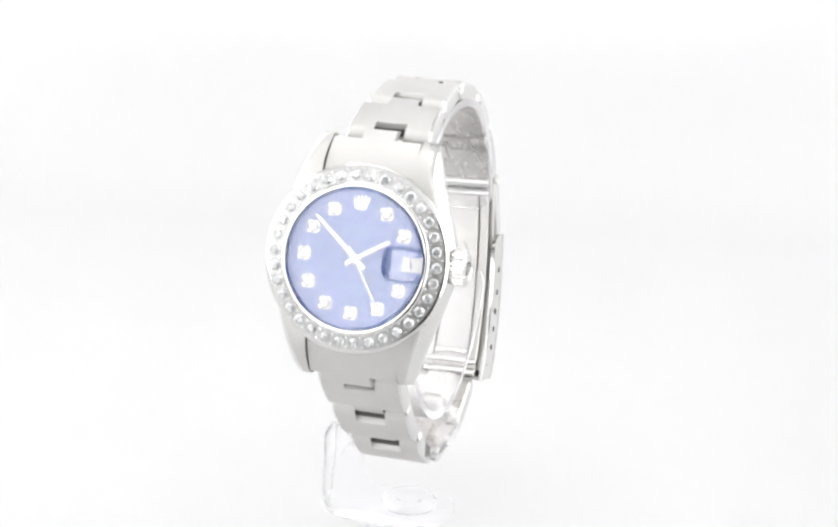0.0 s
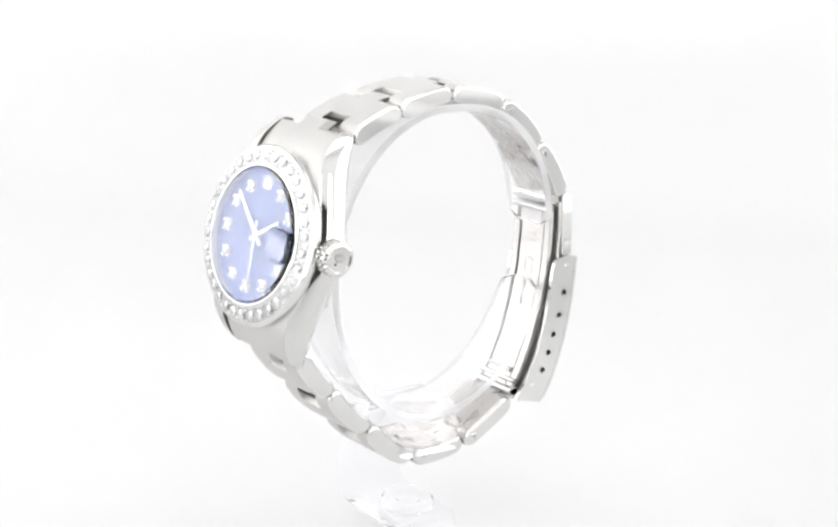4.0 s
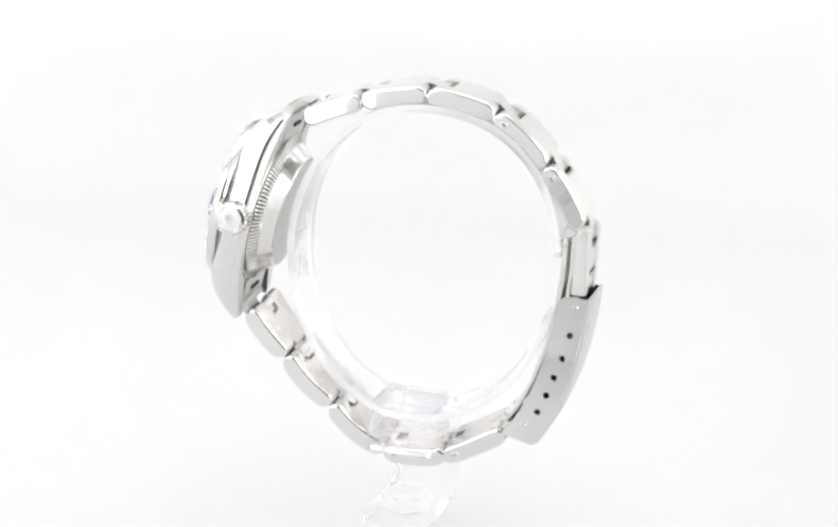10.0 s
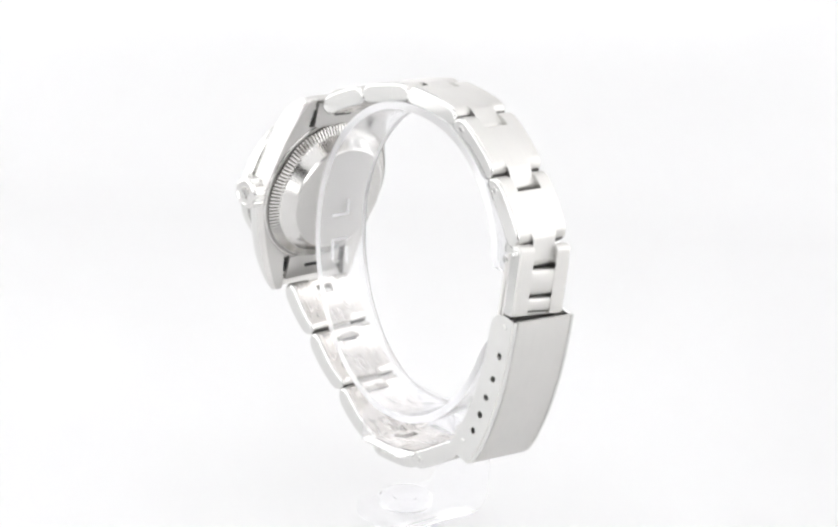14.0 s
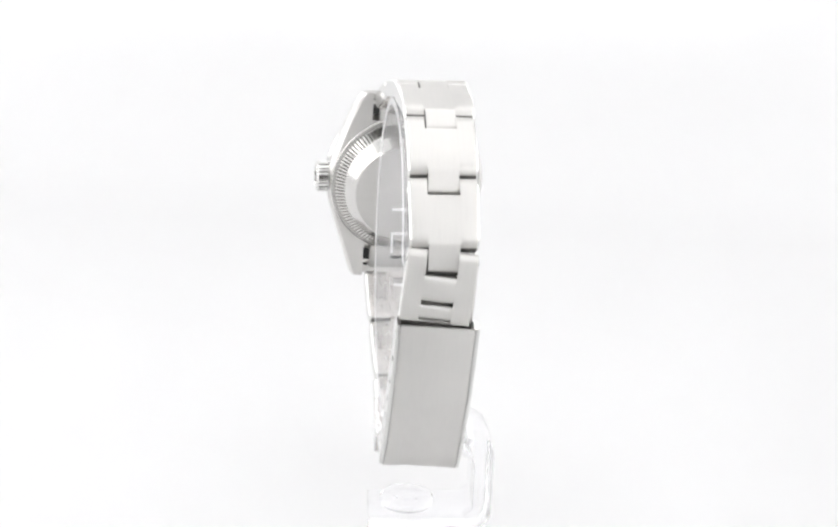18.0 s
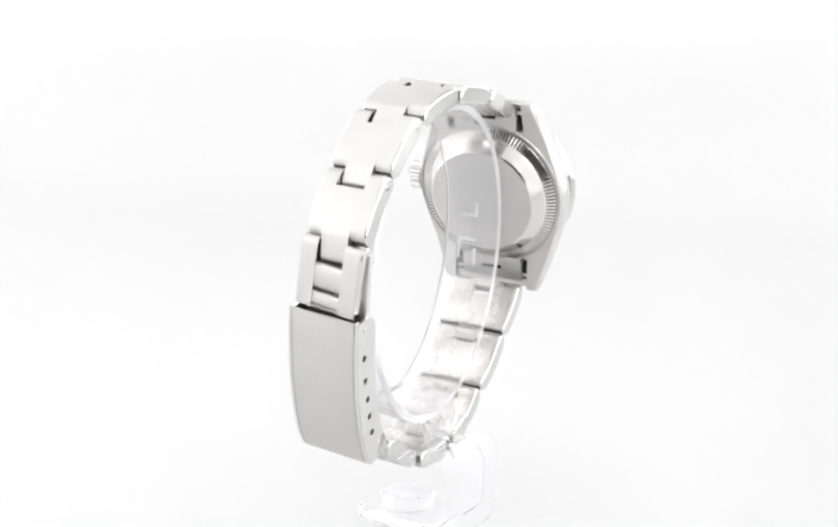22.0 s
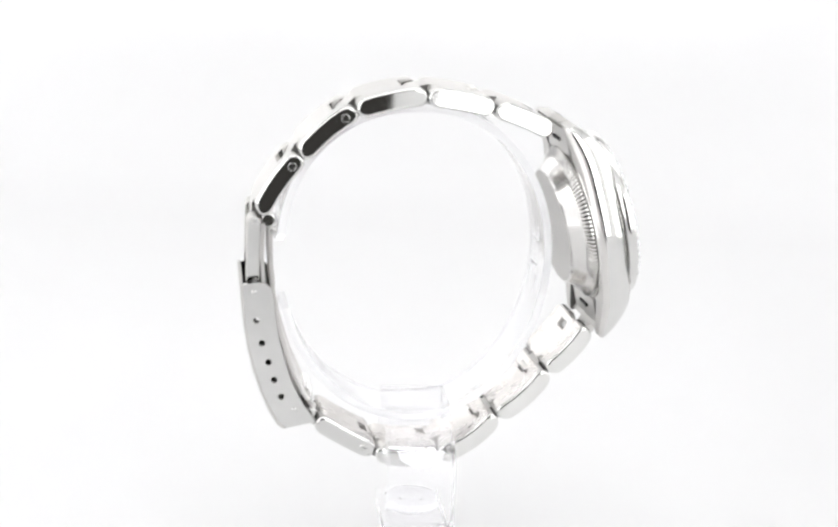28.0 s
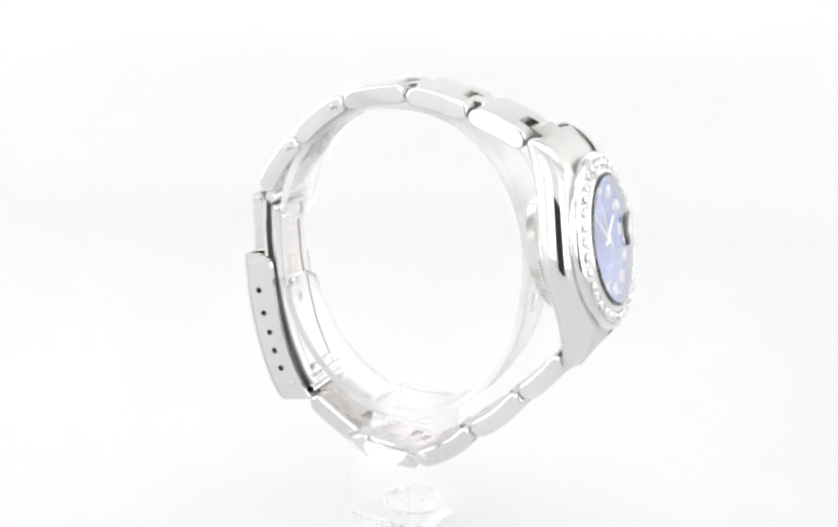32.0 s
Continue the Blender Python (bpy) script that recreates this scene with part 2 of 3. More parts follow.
def link_mesh(length, w0, w1, bend, bulge, core=2.2, half=1.42, notch=2.78, tongue=2.56):
    """An oyster link: two side rails with round ends, a middle with a notch behind and a tongue ahead, all one piece.
    Local x runs along the bracelet, z outwards, y across."""
    bm = bmesh.new()

    droop = 0.6 if tongue > 2.6 else 0.75

    def mid(s):
        z = bulge * (1 - (2 * s / length - 1) ** 2) + 1.0 - half
        return z - max(0.0, s - length + 0.4) * math.tan(bend) * droop

    def rail(s0, s1, inset, r0, r1):
        h = half - inset
        top, bot = [], []
        for k in range(25):
            f = 0.5 - 0.5 * math.cos(math.pi * k / 24)
            s = s0 + inset + (s1 - s0 - 2 * inset) * f
            e0, e1 = s - s0 - inset, s1 - inset - s
            q = 1.0
            if r0 and e0 < r0:
                q = min(q, math.sqrt(max(0.0, 1 - (1 - e0 / r0) ** 2)))
            if r1 and e1 < r1:
                q = min(q, math.sqrt(max(0.0, 1 - (1 - e1 / r1) ** 2)))
            q = max(q, 0.12)
            top.append((s, mid(s) + h * q))
            bot.append((s, mid(s) - h * q))
        return top + bot[::-1]

    def wide(s):
        return (w0 + (w1 - w0) * s / length) / 2

    for sg in (-1, 1):
        rings = []
        for step, inset in ((None, 0.0), (0.42, 0.0), (0.3, 0.02), (0.12, 0.12), (0.03, 0.26), (0.0, 0.38)):
            pr = rail(0.05, length - 0.05, inset, 1.55, 1.55)
            rings.append([(s, sg * (core if step is None else wide(s) - step), z) for s, z in pr])
        loft(bm, rings, mat=0, cap_mat=1)
        for f in bm.faces:
            if all(abs(v.co.y) > core + 0.01 for v in f.verts) and max(abs(v.co.y) for v in f.verts) > min(w0, w1) / 2 - 0.15:
                f.material_index = 1
    pr = rail(notch, length - 0.2, 0.0, 0.3, 0.3)
    loft(bm, [[(s, y, z) for s, z in pr] for y in (-core, core)], cap_mat=1)
    pr = rail(length - 1.0, length + tongue, 0.0, 0.0, 0.5)
    pr = [(s, max(z, mid(s) - 0.35 * half)) for s, z in pr]
    loft(bm, [[(s, y, z) for s, z in pr] for y in (0.09 - core, core - 0.09)], cap_mat=2)
    # inner plate across the notch, with a small window
    for s0, s1, y0, y1 in ((0.55, notch - 1.15, -core, core), (notch - 1.15, notch + 0.35, -core, -1.45), (notch - 1.15, notch + 0.35, 1.45, core)):
        ends = [(s0, 0.3 if s0 < 1 else 0.0), (s0 + 0.2, 0.06 if s0 < 1 else 0.0), (s1, 0.0)]
        sec = [(s, mid(s) - half + d + 0.004) for s, d in ends] + [(s, mid(s) - 0.55 * half) for s, d in reversed(ends)]
        loft(bm, [[(s, y, z) for s, z in sec] for y in (y0, y1)])
    # matt faces inside the joints, the gaps' shade painted as dark colour
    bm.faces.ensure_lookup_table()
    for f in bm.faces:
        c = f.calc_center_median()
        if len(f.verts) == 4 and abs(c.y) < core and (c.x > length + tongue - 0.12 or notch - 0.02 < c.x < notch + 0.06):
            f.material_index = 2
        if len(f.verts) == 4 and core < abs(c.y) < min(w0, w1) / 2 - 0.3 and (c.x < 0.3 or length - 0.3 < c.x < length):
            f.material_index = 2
        # the smoother inner faces
        if len(f.verts) == 4 and f.material_index == 0 and c.z < mid(min(max(c.x, 0.0), length)) - 0.8 * half:
            f.material_index = 3
    return bm


def chain(points, widths, tail, screws, bulges, loosen=(0, 0, 0, 0, 0)):
    """Links between pivots (x, z), from the case outwards. Returns the link objects."""
    made = []
    dirs = [math.atan2(b[1] - a[1], b[0] - a[0]) for a, b in zip(points, points[1:])] + [tail]
    side = 1 if points[-1][1] > 0 else -1
    for i, (a, b) in enumerate(zip(points, points[1:])):
        length = math.hypot(b[0] - a[0], b[1] - a[1])
        turn = abs((dirs[i + 1] - dirs[i] + math.pi) % (2 * math.pi) - math.pi)
        bm = link_mesh(length, widths[i], widths[i + 1], turn, bulges[i], tongue=2.8 if side > 0 and i == 4 else 2.56)
        # local x along the chain, local z outwards from the ring
        along = Vector((b[0] - a[0], 0, b[1] - a[1])).normalized()
        out = Vector((-along.z, 0, along.x)) * side
        across = out.cross(along)
        m = Matrix((along, across, out)).transposed().to_4x4()
        m.translation = Vector((a[0], 0, a[1])) * MM
        loose = Matrix.Rotation(radians(loosen[i]), 4, "Z")
        mid = Matrix.Translation(Vector(((a[0] + b[0]) / 2, 0, 0)) * MM)
        ob = part("link", bm, [BRUSHED, POLISHED, GAP_SHADE, LINK_IN], watch, "", twist((a[0] + b[0]) / 2, side < 0) @ mid @ loose @ mid.inverted() @ m)
        made.append(ob)
        if i in screws:
            for sg in (-1, 1):
                sb = bmesh.new()
                w = widths[i] + (widths[i + 1] - widths[i]) * 1.95 / length
                y0 = w / 2 - 0.12
                rings = [[(px, sg * y, pz) for px, pz in ring_points(1.95, -0.2, r, 20)] for y, r in
                         ((y0 - 0.3, 0.62), (y0 + 0.13, 0.62), (y0 + 0.17, 0.56), (y0 + 0.17, 0.4), (y0 + 0.08, 0.36))]
                loft(sb, rings)
                part("screw", sb, POLISHED, ob, "small polished steel screw")
                # dark bar on the screw head in place of the slot's shade
                sb = bmesh.new()
                box(sb, 1.62, 2.28, sg * (y0 + 0.085), sg * (y0 + 0.125), -0.27, -0.13)
                part("screw_slot_shade", sb, DARK, ob)
    return made


TOP = [(-17.4, 21.6), (-8.8, 24.95), (0.95, 26.55), (11.1, 24.3), (18.85, 17.5), (24.5, 8.9)]
LOW = [(-25.3, -8.8), (-19.4, -15.7), (-12.1, -22.8), (-3.4, -29.2), (6.5, -28.7), (15.6, -23.4)]
chain(TOP, [12.0, 11.4, 10.6, 9.95, 9.65, 9.4], -math.pi / 2, (3, 4), (0.3, 0.2, 0.4, 0.5, 0.5), (1.2, 0.4, 0, 0, 0))
chain(LOW, [12.0, 11.4, 10.8, 10.3, 10.0, 9.7], math.radians(50), (3, 4), (0.55, 0.7, 0.9, 0.45, 0.2))


def slotted_link():
    """The last link before the clasp: an open frame with a round bar in its window."""
    base = part("clasp_link", (lambda b: (box(b, -0.5, 0.4, -4.4, 4.4, -9.7, -9.35, 0), b)[1])(bmesh.new()), [BRUSHED, POLISHED], watch, "last bracelet link with an open window", LEAN @ mm(24.9, -0.15, 8.6, -2.5))
    for sg in (-1, 1):
        bm = bmesh.new()
        rings = []
        for y, q in ((2.15, 0.0), (4.5, 0.0), (4.58, 0.0), (4.72, 0.08), (4.77, 0.2)):
            prof = [((1.0 - q) * math.cos(t), -0.75 + (1.0 - q) * math.sin(t)) for t in np.linspace(0, math.pi, 13)]
            prof += [(-1.0 + q, -9.5), (1.0 - q, -9.5), (1.0 - q, -4.5)]
            rings.append([(x, sg * y, z) for x, z in prof])
        loft(bm, rings, cap_mat=1)
        side = part("rail", bm, [BRUSHED_Z, POLISHED], base)
        bm = bmesh.new()
        loft(bm, [[(px, sg * y, pz) for px, pz in ring_points(0.0, -1.0, r, 18)] for y, r in ((4.6, 0.6), (4.85, 0.6), (4.89, 0.54), (4.89, 0.4), (4.81, 0.36))])
        part("screw", bm, POLISHED, side, "small polished steel screw")
    for z0, z1, r in ((-3.2, -6.75, 0.85), (-7.2, -9.3, 0.8)):
        bm = bmesh.new()
        prof = [(0.05 + r * math.copysign(abs(math.cos(t)) ** 0.45, math.cos(t)), (z0 + z1) / 2 + (z0 - z1) / 2 * math.copysign(abs(math.sin(t)) ** 0.6, math.sin(t))) for t in np.linspace(0, 2 * math.pi, 28, endpoint=False)]
        loft(bm, [[(x, y, z) for x, z in prof] for y in (-2.2, 2.2)])
        part("bar", bm, BRUSHED, base)
    return base


slotted_link()

# ---------------- the clasp ----------------
OUTER = [(26.85, -1.3), (26.65, -4.0), (26.25, -7.5), (25.65, -11.0), (24.8, -14.5), (23.65, -18.0), (22.3, -21.2), (21.0, -23.3), (20.1, -24.0)]
INNER = [(15.3, -22.9), (16.6, -21.0), (17.9, -18.8), (19.2, -16.0), (20.2, -13.0), (21.0, -9.8), (21.6, -6.2), (22.0, -3.2), (22.3, -1.9), (23.1, -1.1), (24.6, -0.9), (26.3, -1.3)]
HOLES = [(24.35, -6.75), (23.5, -10.3), (22.5, -13.3), (21.6, -16.1), (20.5, -18.8)]
PINS = [(24.75, -2.6), (18.5, -21.1)]


def clasp():
    bm = bmesh.new()
    for sg in (-1, 1):
        plate(bm, OUTER + INNER, [ring_points(x, z, 0.48, 14) for x, z in HOLES], sg * 4.95, sg * 5.55, 1, 1, 1)
    # the curved outer plate, its upper lip standing above the flanges
    rings = []
    for y, d in ((-5.6, 0.35), (-5.46, 0.1), (-5.15, 0.0), (5.15, 0.0), (5.46, 0.1), (5.6, 0.35)):
        ring = [(x - d * 0.9, y, z + d * 0.15) for x, z in OUTER]
        back = [(x - 0.45, y, z + (0.2 if i > 5 else 0)) for i, (x, z) in enumerate(OUTER)]
        rings.append(ring + back[::-1])
    loft(bm, rings, mat=0, cap_mat=0)
    # bottom end
    loft(bm, [[(20.0, y, -24.0), (15.3, y, -22.9), (15.5, y, -22.4), (20.1, y, -23.4)] for y in (-4.95, 4.95)], mat=0)
    body = part("clasp_cover", bm, [BRUSHED_Z, POLISHED, DARK], watch, "plain brushed steel clasp cover with drilled polished sides", LEAN)
    for sg in (-1, 1):
        for x, z in PINS:
            pb = bmesh.new()
            loft(pb, [[(px, sg * y, pz) for px, pz in ring_points(x, z, r, 14)] for y, r in ((5.4, 0.45), (5.58, 0.45), (5.62, 0.38))])
            part("pin", pb, POLISHED, body)

    def blade(name, path, w, thick, label, y=0.0, parent=None):
        b = bmesh.new()
        pts = []
        for i, (x, z) in enumerate(path):
            a, c = path[max(0, i - 1)], path[min(len(path) - 1, i + 1)]
            d = Vector((c[0] - a[0], c[1] - a[1])).normalized()
            pts.append((x, z, -d.y, d.x))
        rings = []
        for dy, q in ((-w / 2, 0.6), (-w / 2 + 0.12, 1), (w / 2 - 0.12, 1), (w / 2, 0.6)):
            up = [(x + nx * thick / 2 * q, y + dy, z + nz * thick / 2 * q) for x, z, nx, nz in pts]
            dn = [(x - nx * thick / 2 * q, y + dy, z - nz * thick / 2 * q) for x, z, nx, nz in pts]
            rings.append(up + dn[::-1])
        loft(b, rings, cap_mat=0)
        return part(name, b, STEEL_IN, parent or watch, label, None if parent else LEAN)

    blade("folding_blade", [(23.6, 7.6), (23.7, 3.0), (23.3, -2.5), (22.4, -8.0), (20.9, -13.5), (18.9, -18.5), (16.9, -21.8)], 9.8, 0.55, "curved polished folding blade inside the clasp")
    inner = [(22.5, 6.9), (22.4, 2.0), (21.9, -3.5), (20.8, -9.0), (19.2, -14.2), (17.1, -18.9), (15.5, -21.1)]
    leaf = blade("folding_blade", inner, 5.3, 0.45, "curved polished folding blade framed by two side rails")
    for y in (-3.65, 3.65):
        blade("side_rail", inner, 1.4, 0.7, "", y, leaf)
    # stamped marks on its inner face: an oval and short lines
    b = bmesh.new()
    ov = [[(21.52 - dx, q * math.cos(t), -3.2 + q * 1.5 * math.sin(t)) for t in np.linspace(0, 2 * math.pi, 20, endpoint=False)] for q, dx in ((1.0, 0.0), (1.0, 0.03), (0.84, 0.03), (0.84, 0.0))]
    loft(b, ov, cap=False)
    part("stamped_oval", b, STEEL_IN, leaf)
    for z, x, w, h in ((1.9, 22.12, 1.5, 0.5), (0.9, 22.05, 0.9, 0.35), (-6.3, 21.0, 0.5, 1.6), (-9.2, 20.42, 0.35, 2.4)):
        b = bmesh.new()
        box(b, x - 0.03, x + 0.1, -w / 2, w / 2, z - h / 2, z + h / 2)
        part("stamped_mark", b, STEEL_IN, leaf)
    for x, z, w in ((22.3, 6.4, 8.9), (15.9, -20.2, 8.7), (16.7, -18.9, 5.2)):
        b = bmesh.new()
        tube(b, x, z, 0.5, -w / 2, w / 2)
        part("cross_bar", b, POLISHED, leaf, "polished cross bar")
    b = bmesh.new()
    tube(b, 22.9, 8.1, 0.95, -4.4, 4.4)
    part("hinge", b, POLISHED, watch, "polished steel hinge barrel", LEAN)
    b = bmesh.new()
    tube(b, 15.9, -22.0, 0.8, -4.3, 4.3)
    part("hinge", b, POLISHED, watch, "polished steel hinge barrel", LEAN)


clasp()

# ---------------- the head: local x towards nine o'clock, y towards twelve, z out of the dial ----------------
TILT = radians(13.5)
head_m = Matrix((Vector((0, 1, 0)), Vector((math.sin(TILT), 0, math.cos(TILT))), Vector((-math.cos(TILT), 0, math.sin(TILT))))).transposed().to_4x4()
head_m.translation = Vector((-22.8, 0, 6.6)) * MM
HEAD = Matrix.Translation((0, 0.35 * MM, 0)) @ twist(-25) @ head_m


def case():
    bm = bmesh.new()

    def width(u):
        q = abs(u)
        return 13.9 - 0.34 * math.sqrt(q * q + 9)

    def top(u):
        q = abs(u)
        return 4.85 if q < 9.5 else 4.85 - 4.3 * ((q - 9.5) / 7.1) ** 2.5

    def low(u):
        q = abs(u)
        return 0.35 if q < 9 else 0.35 - 1.2 * ((q - 9) / 7.4) ** 1.5

    us = [-16.4, -16.2, -15.8, -15, -14, -13, -12, -11, -10, -9, -8, -6, -4, -2, 0, 2, 4, 6, 8, 9, 10, 11, 12, 13, 14, 15, 15.8, 16.2, 16.4]
    for sg in (-1, 1):
        rings = []
        for u in us:
            w, t, b = width(u), top(u), low(u)
            k = {16.4: 0.9, 16.2: 0.45, 15.8: 0.12}.get(abs(u), 0.0)
            t, b, w = t - k * 0.4, b + k * 0.4, w - k * 0.5
            d = t - b
            sec = [(6.25, b), (w - 0.62, b), (w - 0.45, b + 0.04 * d), (w - 0.2, b + 0.13 * d), (w - 0.05, b + 0.21 * d), (w, b + 0.29 * d), (w, b + 0.54 * d),
                   (w - 0.08, b + 0.6 * d), (w - 0.3, b + 0.72 * d), (w - 0.65, b + 0.84 * d), (w - 1.1, b + 0.94 * d), (w - 1.6, t), (6.25, t)]
            rings.append([(sg * x, u, n) for x, n in sec])
        loft(bm, rings)
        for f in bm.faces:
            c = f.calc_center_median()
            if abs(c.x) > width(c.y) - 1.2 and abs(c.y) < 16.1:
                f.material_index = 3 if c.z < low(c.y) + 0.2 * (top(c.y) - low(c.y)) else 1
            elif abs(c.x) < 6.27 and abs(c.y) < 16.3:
                # inner lug faces: shade of the end link gap painted dark
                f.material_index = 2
    box(bm, -6.25, 6.25, -11.2, 11.2, 0.4, 4.6, 0)
    return part("case", bm, [BRUSHED_Y, POLISHED, GAP_SHADE, STEEL_IN], watch, "polished steel watch case with four tapering lugs", HEAD)


def end_link(sgn):
    """Curved piece that fills the gap between two lugs, with a tongue to the first link."""
    bm = bmesh.new()

    def prof(u1, drop):
        us = np.linspace(10.6, u1, 10)
        tops = [(u, 4.5 - 4.25 * max(0, (u - 9.5) / 7.6) ** 2.0 - drop) for u in us]
        lows = [(u, n - 1.6) for u, n in tops]
        return tops + lows[::-1]

    for x0, x1, u1 in ((-6.12, -2.25, 16.0), (-2.25, 2.25, 17.4), (2.25, 6.12, 16.0)):
        loft(bm, [[(x, sgn * u, n) for u, n in prof(u1, 0.0)] for x in (x0, x1)])
    box(bm, -5.1, 5.1, sgn * 11.3, sgn * 15.2, 0.1, 1.6)
    ob = part("end_link", bm, [BRUSHED_Y], watch, "curved brushed end link between the lugs", HEAD)
    # dark bar in place of the shade in the back slot
    sb = bmesh.new()
    box(sb, -1.6, 1.6, sgn * 13.0, sgn * 13.45, -0.2, 0.09)
    part("bar_slot_shade", sb, DARK, ob, "dark bar standing for shade in the back slot of the end link")
    # dark blocks put in for the shade beside both lugs
    for side in (-1, 1):
        sb = bmesh.new()
        loft(sb, [[(side * x, sgn * u, n) for x, u in ((5.12, 12.4), (6.2, 12.0), (6.22, 14.9), (5.6, 15.1), (5.12, 14.6))] for n in (0.55, 1.2)])
        part("lug_gap_shade", sb, DARK, ob, "dark block standing for shade in the gap beside the lug")
    sb = bmesh.new()
    rings = [[(x, sgn * 14.3 + py, 1.0 + pz) for py, pz in ring_points(0, 0, 0.55, 14)] for x in (-6.24, 6.24)]
    loft(sb, rings)
    part("spring_bar", sb, STEEL_IN, ob, "thin steel spring bar")
    return ob


def caseback():
    bm = bmesh.new()
    spin(bm, [(12.2, 0.55), (12.2, 0.25), (12.1, 0.13), (11.98, 0.13), (11.92, 0.65), (11.62, 0.65), (11.58, -0.2), (11.45, -0.35), (10.2, -0.95), (10.05, -1.1), (9.9, -1.3), (8.8, -2.8), (8.5, -3.0), (0.0, -3.1)],
         480, 0, {6: (0.3, -0.42), 7: (0.3, -0.5), 8: (0.0, -0.45)}, 4)
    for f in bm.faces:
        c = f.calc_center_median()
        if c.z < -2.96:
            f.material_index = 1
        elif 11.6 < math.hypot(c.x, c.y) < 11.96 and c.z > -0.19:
            # groove round the back, its shade painted as dark colour
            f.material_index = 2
    return part("caseback", bm, [BACK_POLISH, BRUSHED, GAP_SHADE], watch, "polished domed steel case back with a fluted rim", HEAD, 12)


def bezel():
    bm = bmesh.new()
    spin(bm, [(11.2, 4.6), (12.3, 4.7), (12.6, 5.1), (12.65, 5.6), (12.55, 5.9), (12.3, 6.08), (12.05, 6.15), (10.2, 6.62), (10.1, 6.74), (9.9, 6.86), (9.65, 6.9), (9.5, 6.86), (9.42, 6.7), (9.4, 5.2)], 128, 0)
    for f in bm.faces:
        c = f.calc_center_median()
        if 10.25 < math.hypot(c.x, c.y) < 12.0 and c.z > 6.16:
            f.material_index = 1
        elif math.hypot(c.x, c.y) < 9.45:
            f.material_index = 2
    ob = part("bezel", bm, [POLISHED, BEAD_SET, STEEL_IN], watch, "steel bezel set with a ring of white stones", HEAD)
    sb = bmesh.new()
    n = 8
    circle = [(math.cos(math.pi * i / n), math.sin(math.pi * i / n)) for i in range(2 * n)]
    table = [sb.verts.new((0.42 * x, 0.42 * y, 0.3)) for x, y in circle[1::2]]
    crown = [sb.verts.new((0.61 * x, 0.61 * y, 0.19)) for x, y in circle[0::2]]
    girdle = [sb.verts.new((0.75 * x, 0.75 * y, 0.04)) for x, y in circle[1::2]]
    foot_ring = [sb.verts.new((0.75 * x, 0.75 * y, -0.06)) for x, y in circle[1::2]]
    sb.faces.new(table)
    sb.faces.new(foot_ring[::-1])
    for i in range(n):
        j = (i + 1) % n
        sb.faces.new((table[i], crown[j], table[j]))
        sb.faces.new((girdle[i], girdle[j], crown[j]))
        sb.faces.new((table[i], crown[i], girdle[i], crown[j]))
        sb.faces.new((foot_ring[i], foot_ring[j], girdle[j], girdle[i]))
    bmesh.ops.recalc_face_normals(sb, faces=sb.faces[:])
    for v in sb.verts:
        v.co *= MM
    me = bpy.data.meshes.new("stone")
    sb.to_mesh(me)
    sb.free()
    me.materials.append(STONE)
    rnd = random.Random(4)
    count = 34
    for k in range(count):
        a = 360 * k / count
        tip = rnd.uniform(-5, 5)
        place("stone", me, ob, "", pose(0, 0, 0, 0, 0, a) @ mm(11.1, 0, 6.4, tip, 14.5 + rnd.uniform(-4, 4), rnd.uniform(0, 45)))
    # claws between the stones
    cb = bmesh.new()
    bmesh.ops.create_icosphere(cb, subdivisions=1, radius=0.2 * MM)
    cm = bpy.data.meshes.new("claw")
    cb.to_mesh(cm)
    cb.free()
    cm.materials.append(POLISHED)
    for k in range(count):
        a = 360 * (k + 0.5) / count
        for r, h in ((11.75, 6.28), (10.42, 6.62)):
            place("claw", cm, ob, "", pose(0, 0, 0, 0, 0, a) @ mm(r, 0, h))
    return ob


DIAL_N = 5.55


def clock(angle, r):
    """Place on the dial: degrees clockwise from twelve. Local x points to nine."""
    a = radians(angle)
    return -r * math.sin(a), r * math.cos(a)


